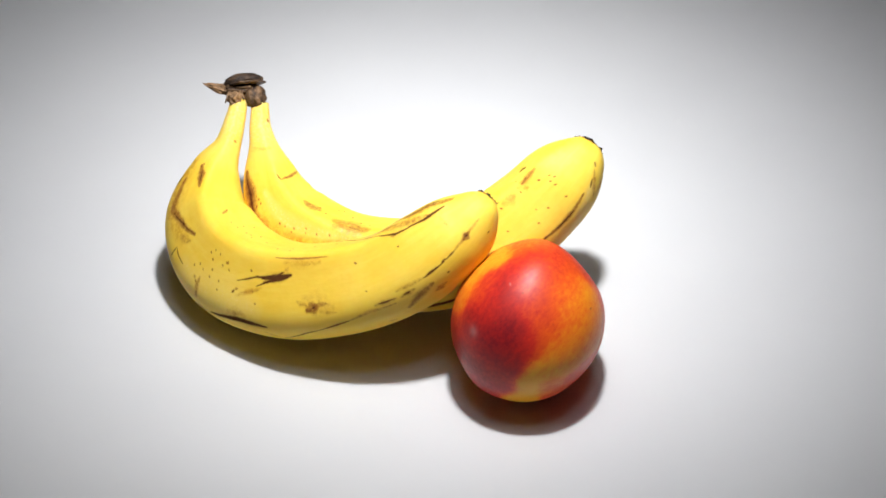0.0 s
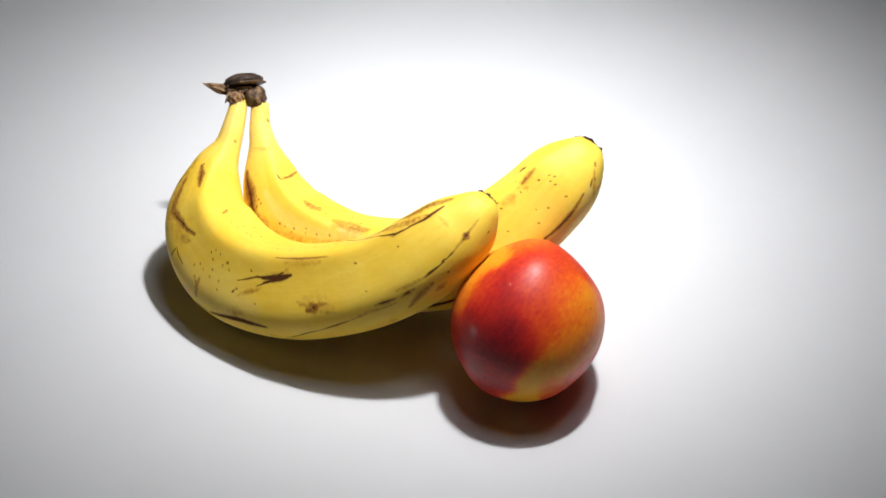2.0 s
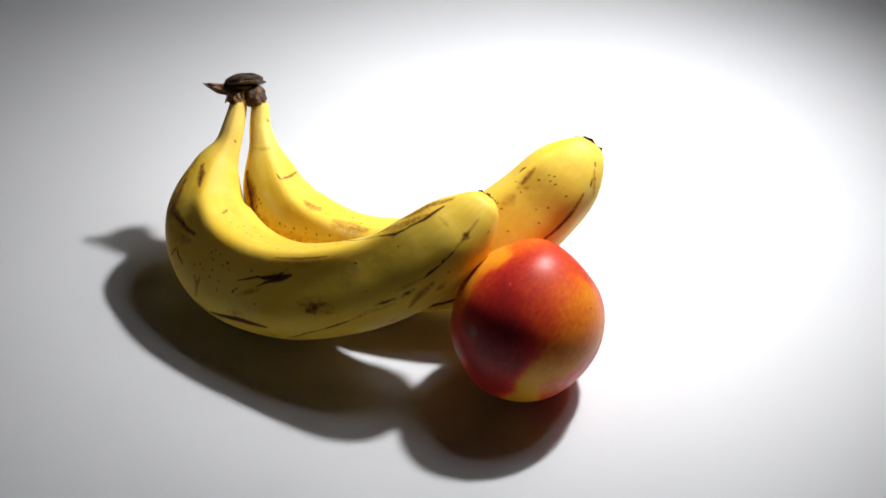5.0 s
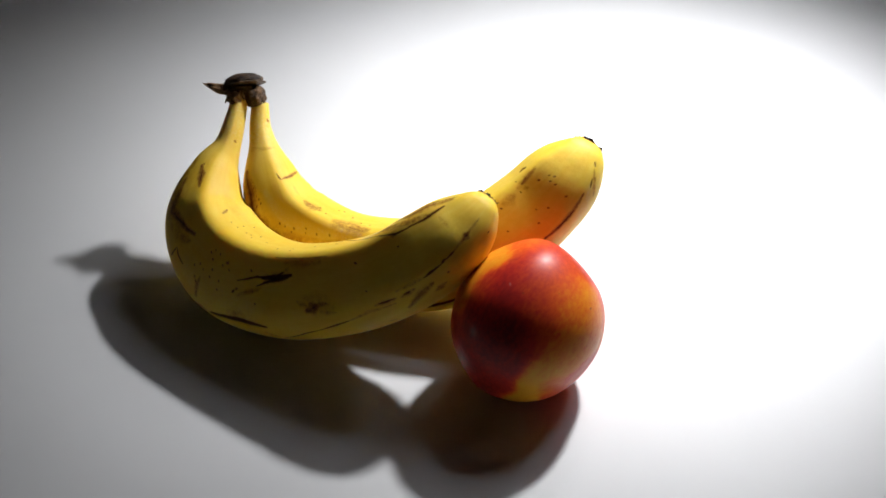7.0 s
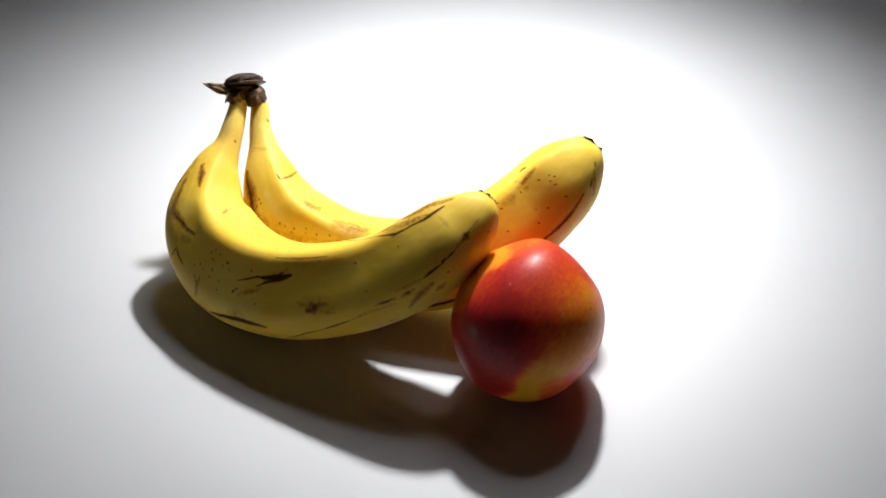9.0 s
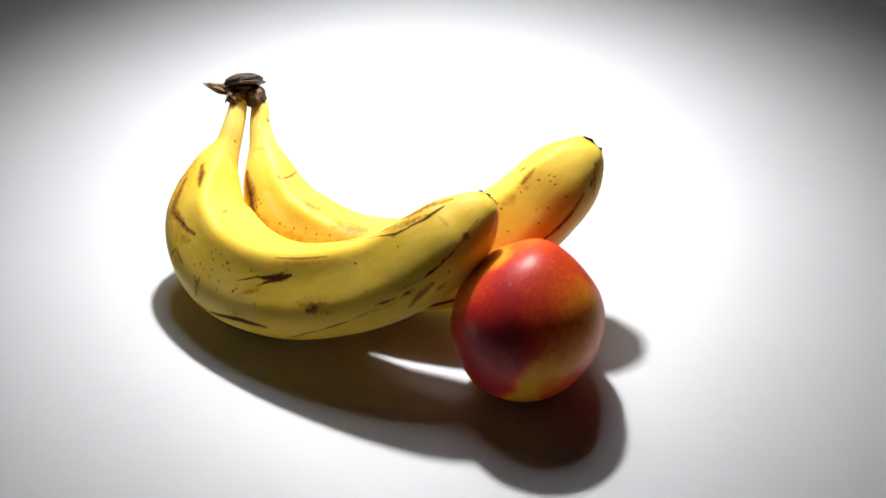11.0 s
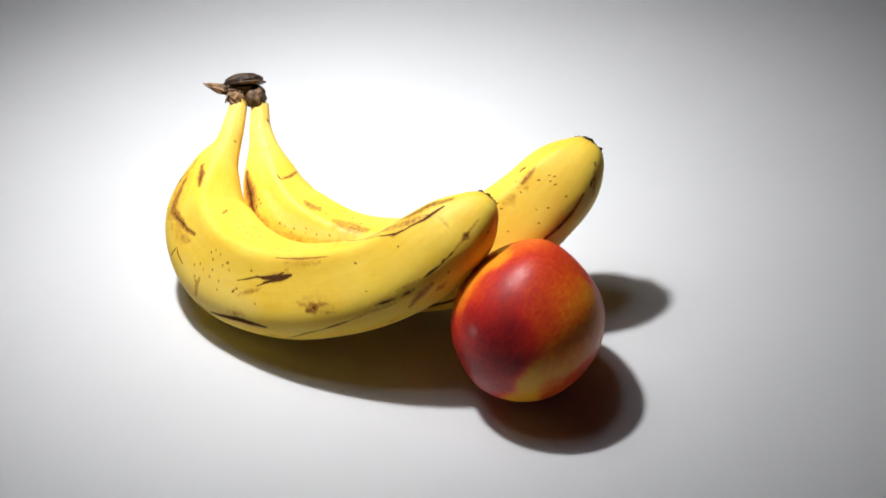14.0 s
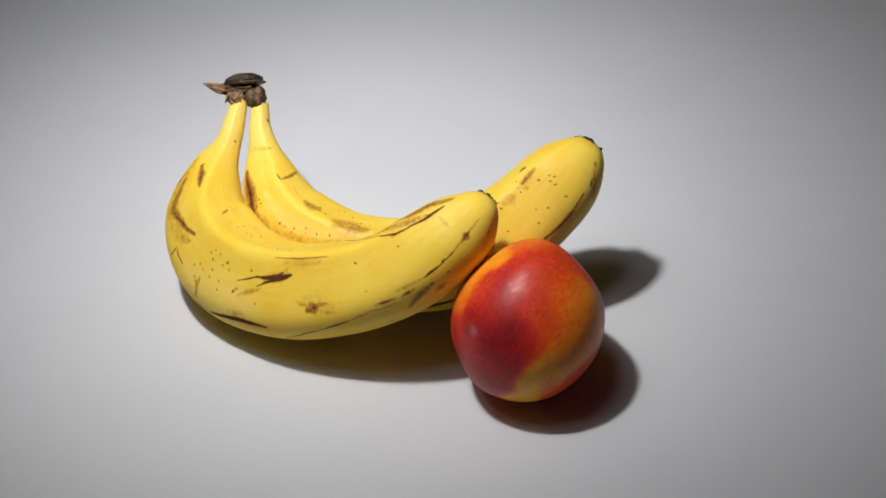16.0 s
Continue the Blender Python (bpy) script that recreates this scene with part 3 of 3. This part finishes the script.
def lump(center, axes, seed, rough, steps=(40, 28), pale=0.0):
    """A gnarled closed lump; axes are three half-length vectors."""
    a = [Vector(v) for v in axes]
    verts, masks, faces = [], [], []
    cols, rows = steps
    for j in range(rows + 1):
        for i in range(cols):
            lat, lon = math.pi * (j / rows - 0.5), 2 * math.pi * i / cols
            d = Vector((math.cos(lat) * math.cos(lon), math.cos(lat) * math.sin(lon), math.sin(lat)))
            n = noise.fractal(d * 2.2 + Vector((seed, 0, 0)), 0.8, 2.1, 4)
            fibre = noise.noise(Vector((d.x * 7, d.y * 7, d.z * 2 + seed)))
            k = 1 + rough * n + rough * 0.5 * fibre
            verts.append(Vector(center) + (a[0] * d.x + a[1] * d.y + a[2] * d.z) * k)
            masks.append(min(1, max(0, pale + 0.5 * n)))
    faces = tube_faces(rows + 1, cols)
    return verts, faces, masks


def join(pieces):
    verts, faces, masks = [], [], []
    for v, f, m in pieces:
        first = len(verts)
        verts += v
        faces += [tuple(first + k for k in face) for face in f]
        masks += m
    return verts, faces, masks


def build_crown(bunch):
    right, up, near = Vector((1, 0, 0)), Vector((0, 0.62, 0.78)), Vector((0, -0.78, 0.62))
    c = Vector(SPINES["front"][0][:3]) * 0.55 + Vector(SPINES["back"][0][:3]) * 0.45
    c += up * 0.0054 - right * 0.0012
    mm = 0.00112

    def at(x, y, z):
        return c + right * x * mm + up * y * mm + near * z * mm

    # torn fibre collar on one neck, dark stub on the other
    pieces = [lump(at(-4.2, -3.4, 1.2), (right * 3.8 * mm, near * 4.6 * mm, up * 3.6 * mm), 3.1, 0.30, pale=0.9)]
    rng = random.Random(5)
    for k in range(9):
        x = -7.6 + 0.85 * k
        pieces.append(lump(at(x, rng.uniform(-4.6, -2.2), 4.6 + rng.uniform(-0.6, 0.6)),
                           (right * 0.42 * mm, near * 0.5 * mm, up * rng.uniform(1.8, 3.0) * mm + right * rng.uniform(-0.9, 0.9) * mm), 30.0 + k, 0.25, (12, 10), rng.uniform(0.5, 1.0)))
    v, f, m = join(pieces)
    under("collar", mesh_of("collar", v, f, HUSK, True, {"pale": m}), bunch, "torn light brown fibre collar")
    v, f, m = lump(at(4.4, -2.6, 0.9), (right * 4.8 * mm, near * 4.8 * mm, up * 5.4 * mm - right * 0.3 * mm), 5.7, 0.12, pale=0.32)
    under("stub", mesh_of("stub", v, f, HUSK, True, {"pale": m}), bunch, "dark dry stub of the neck")
    # the smooth dark cap over them with its thin overhanging rim
    pieces = [lump(at(-1.2, 4.4, -1.0), (right * 8.6 * mm + up * 0.9 * mm, near * 7.4 * mm, up * 3.7 * mm), 9.2, 0.06, (56, 36), 0.0),
              lump(at(0.4, 3.2, 0.6), (right * 8.7 * mm + up * 1.0 * mm, near * 7.6 * mm, up * 1.0 * mm - right * 0.2 * mm), 11.4, 0.12, (56, 24), 0.25),
              lump(at(-2.0, 0.9, 0.8), (right * 7.0 * mm, near * 4.6 * mm, up * 2.8 * mm), 21.4, 0.28, pale=0.25)]
    v, f, m = join(pieces)
    under("cap", mesh_of("cap", v, f, HUSK, True, {"pale": m}), bunch, "dark dried cap of the crown")
    # the pointed dry shred at its side
    base, tip = at(-10.8, 0.9, 0), at(-19.6, 3.8, 0)
    v, f, m = lump(base, (right * 5.6 * mm - up * 1.2 * mm, near * 2.6 * mm, up * 2.2 * mm + right * 0.4 * mm), 15.0, 0.30, pale=0.7)
    for k, q in enumerate(v):
        x = max(0.0, (base - q).dot(right)) / (5.6 * mm)
        v[k] = q + (tip - q) * min(0.94, 0.85 * x * x)
    under("dry_shred", mesh_of("dry_shred", v, f, HUSK, True, {"pale": m}), bunch, "pointed dry brown shred")


def build_bananas():
    bunch = tagged(new("banana_bunch"), "two ripe bruised yellow bananas joined at a dark dry crown", "bananas")
    build_banana("front", bunch, "yellow banana with brown scars and a black scratch", mark_front)
    build_banana("back", bunch, "yellow banana with soft brown bruises", mark_back)
    build_crown(bunch)


# ---------------------------------------------------------------- nectarine
# how far the fruit swells (+) or flattens (-), in directions spread evenly from its top to its underside
SWELLS = (0.036, -0.047, 0.007, 0.055, -0.041, 0.088, -0.031, -0.019, -0.012, -0.025, 0.029, -0.000, 0.006, -0.044, -0.004, -0.033, -0.018, 0.041, -0.075, 0.000, 0.074, -0.034, 0.004, -0.032, 0.006, 0.008)


def swell_axes():
    """As many directions as there are swells, on a spiral over the ball."""
    count = len(SWELLS)
    z = 1 - 2 * (np.arange(count) + 0.5) / count
    turn = np.arange(count) * math.pi * (3 - 5 ** 0.5)
    return np.stack([np.sqrt(1 - z * z) * np.cos(turn), np.sqrt(1 - z * z) * np.sin(turn), z], 1)


def swollen(verts):
    """The round fruit with its swells, about the middle of its height."""
    v = np.array([tuple(q) for q in verts])
    middle = np.array([0.0, 0.0, (v[:, 2].min() + v[:, 2].max()) / 2])
    arm = v - middle
    weight = np.exp(-(1 - (arm / np.linalg.norm(arm, axis=1)[:, None]) @ swell_axes().T) / 0.12)
    weight /= weight.sum(1, keepdims=True)
    return middle + arm * (1 + weight @ np.array(SWELLS))[:, None]


def build_nectarine():
    """Round fruit with a shallow suture and a stem hollow, lying on its side."""
    cols, rows, size = 220, 160, 0.0365
    turn = STEM_AXIS.to_track_quat("Z", "X").to_matrix()
    verts, blush, pale_spots = [], [], []
    to_eye = (Vector(EYE) - NECTARINE).normalized()
    across = Vector((1, 0, 0))
    rise = across.cross(-to_eye).normalized() * -1
    if rise.z < 0:
        rise = -rise

    def way(x, y):
        """The direction x to the side of and y above the middle of the skin's camera side."""
        z = math.sqrt(max(0.0, 1 - x * x - y * y))
        return (across * x + rise * y + to_eye * z).normalized()

    # ripeness of the skin: 0 yellow, 1 dark crimson
    tones = [(way(x, y), tone, spread) for x, y, tone, spread in (
        (0.00, -0.80, 0.02, 0.010), (0.12, -0.62, 0.05, 0.012), (-0.14, -0.93, 0.05, 0.008), (0.28, -0.50, 0.14, 0.012), (0.40, -0.34, 0.30, 0.02),
        (0.06, -0.30, 0.80, 0.012), (-0.14, -0.52, 0.96, 0.010), (-0.30, -0.76, 0.80, 0.008), (0.30, -0.78, 0.40, 0.008), (0.62, -0.22, 0.30, 0.03), (0.78, 0.18, 0.30, 0.02),
        (0.52, 0.08, 0.42, 0.02), (0.20, 0.20, 0.64, 0.02), (0.28, -0.15, 0.56, 0.02), (-0.24, -0.24, 1.0, 0.03), (-0.50, -0.05, 0.86, 0.03),
        (-0.42, -0.72, 0.82, 0.02), (-0.30, 0.25, 0.80, 0.02), (0.05, 0.50, 0.70, 0.02), (0.35, 0.55, 0.60, 0.02), (0.50, 0.33, 0.44, 0.015),
    )]
    tones += [(way(x, y), tone, spread) for x, y, tone, spread in (
        (0.55, 0.78, 0.68, 0.015), (0.75, 0.55, 0.74, 0.012), (0.90, 0.28, 0.60, 0.008), (-0.45, 0.80, 0.18, 0.014), (-0.72, 0.52, 0.22, 0.014), (0.0, 0.92, 0.48, 0.015), (0.2, 0.75, 0.68, 0.015),
        (-0.88, 0.30, 0.36, 0.01), (-0.93, -0.1, 0.72, 0.01), (-0.55, 0.40, 0.70, 0.015), (0.68, -0.66, 0.62, 0.012), (0.45, -0.84, 0.55, 0.008), (-0.80, -0.52, 0.84, 0.03))]
    tones += [(-to_eye, 0.6, 0.08), (way(0.99, 0.05), 0.42, 0.01)]

    brow = way(0.18, 0.68)

    def tone_at(d):
        top = low = 1e-9
        for axis, tone, spread in tones:
            w = math.exp(-(1 - d.dot(axis)) / spread)
            top, low = top + w * tone, low + w
        return top / low

    for j in range(rows + 1):
        for i in range(cols):
            lat, lon = math.pi * (0.5 - j / rows), 2 * math.pi * i / cols
            d = Vector((math.cos(lat) * math.cos(lon), math.cos(lat) * math.sin(lon), math.sin(lat)))
            r = 1 - 0.03 * d.z * d.z
            polar = math.acos(max(-1, min(1, d.z)))
            r -= 0.20 * math.exp(-(polar / 0.28) ** 2)                      # stem hollow
            r += 0.018 * math.exp(-((polar - 0.62) / 0.3) ** 2)             # shoulder round it
            suture = math.exp(-((lon - 1.9) / 0.14) ** 2) * max(0, math.cos(lat)) * max(0, d.z + 0.5)
            r -= 0.02 * suture
            r += 0.022 * math.exp(-((math.pi - polar) / 0.25) ** 2)         # blunt point at the far end
            r += 0.008 * noise.noise(d * 1.7)
            w = turn @ d
            x, y, z = w.dot(across), w.dot(rise), w.dot(to_eye)
            slim = 0.965 * (1 - 0.07 * max(0, -y) ** 2)
            r += 0.06 * math.exp(-(1 - w.dot(brow)) / 0.07)                 # full brow beside the stem hollow
            verts.append((across * x * slim + rise * y * 1.015 + to_eye * z) * r * size)
            blush.append(tone_at(w))
            # two small paler spots on the camera side of the skin
            pale_spots.append(0.5 * math.exp(-(1 - w.dot(way(-0.68, -0.12))) / 0.002) + 0.8 * math.exp(-(1 - w.dot(way(-0.18, 0.43))) / 0.00005))
    faces = tube_faces(rows + 1, cols)
    verts = swollen(verts)
    low = float(verts[:, 2].min())
    ob = new("nectarine", mesh_of("nectarine", verts, faces, SKIN, True, {"blush": blush, "pale_spots": pale_spots}))
    ob.location = (NECTARINE.x, NECTARINE.y, -low)
    tagged(ob, "ripe red and yellow nectarine lying on white paper beside the bananas", "nectarine")


# ---------------------------------------------------------------- the lamp that is carried round the fruit
def build_lamp():
    """A bright bulb face deep in a small cup, with the reflector's rim glowing faintly round it."""
    lamp = tagged(new("work_lamp"), "black hooded work lamp with bright bulb and glowing rim", "lamp")
    v, f = lathe([(0.138, -0.12), (0.138, 0.0), (0.130, 0.02), (0.06, 0.06), (0.016, 0.072), (0.0005, 0.072), (0.0005, 0.052),
                  (0.05, 0.046), (0.122, 0.012), (0.1345, -0.002), (0.1345, -0.12), (0.138, -0.12)], 64)
    under("hood", mesh_of("hood", v, f, SHADE, True), lamp)
    # unseen cup, added to shape the beam: its depth fades the pool outwards
    v, f = lathe([(0.0290, -0.067), (0.0310, -0.067), (0.0325, 0.040), (0.0005, 0.044), (0.0005, 0.004), (0.0285, 0.002), (0.0290, -0.067)])
    under("cup", mesh_of("cup", v, f, SHADE, True), lamp, "black cup round the bulb")
    steps = 40
    v = [(0.026 * math.cos(math.tau * i / steps), 0.026 * math.sin(math.tau * i / steps), 0.0) for i in range(steps)] + [(0.0, 0.0, -0.0006)]
    f = [((i + 1) % steps, i, steps) for i in range(steps)]
    under("bulb_face", mesh_of("bulb_face", v, f, GLOW, False), lamp, "bright white bulb face")
    v, f = lathe([(RIM[0], -0.004), (RIM[0] * 0.6 + RIM[1] * 0.4, -0.007), (RIM[1], -0.003)], 64)
    under("reflector_rim", mesh_of("reflector_rim", v, f, RIM_GLOW, True), lamp, "faintly glowing reflector rim")
    v, f = lathe([(0.0005, 0.072), (0.014, 0.072), (0.015, 0.085), (0.013, 0.16), (0.015, 0.18), (0.012, 0.19), (0.0005, 0.19)], 32)
    under("handle", mesh_of("handle", v, f, METAL, True), lamp, "brushed metal handle")
    return lamp


build_room()
build_table()
build_sheet()
build_bananas()
build_nectarine()
carried_lamp = build_lamp()


def motions():
    """The lamp circles behind the fruit, from overhead to the far side and round to the other flank."""
    path = [
        (0.0, (0.0260, 0.4205, 0.5982), (-0.014, 0.645, 0)),
        (1.5, (0.0644, 0.4835, 0.5969), (-0.012, 0.645, 0)),
        (3.0, (0.1677, 0.6082, 0.5797), (0.000, 0.638, 0)),
        (4.2, (0.2423, 0.6673, 0.5737), (0.004, 0.625, 0)),
        (6.3, (0.2501, 0.7417, 0.4396), (0.080, 0.632, 0)),
        (7.0, (0.2257, 0.7531, 0.4487), (0.076, 0.632, 0)),
        (8.0, (0.1604, 0.7779, 0.4715), (0.042, 0.632, 0)),
        (9.2, (0.0560, 0.7911, 0.5000), (0.000, 0.610, 0)),
        (11.3, (-0.0539, 0.7312, 0.4907), (-0.015, 0.610, 0)),
        (12.5, (-0.1440, 0.6620, 0.5389), (-0.028, 0.620, 0)),
        (14.5, (-0.1660, 0.5347, 0.6000), (-0.028, 0.635, 0)),
        (16.0, (-0.1711, 0.4079, 0.6200), (-0.015, 0.660, 0)),
    ]
    walk(carried_lamp, [(t, look(eye, target)) for t, eye, target in path])


motions()
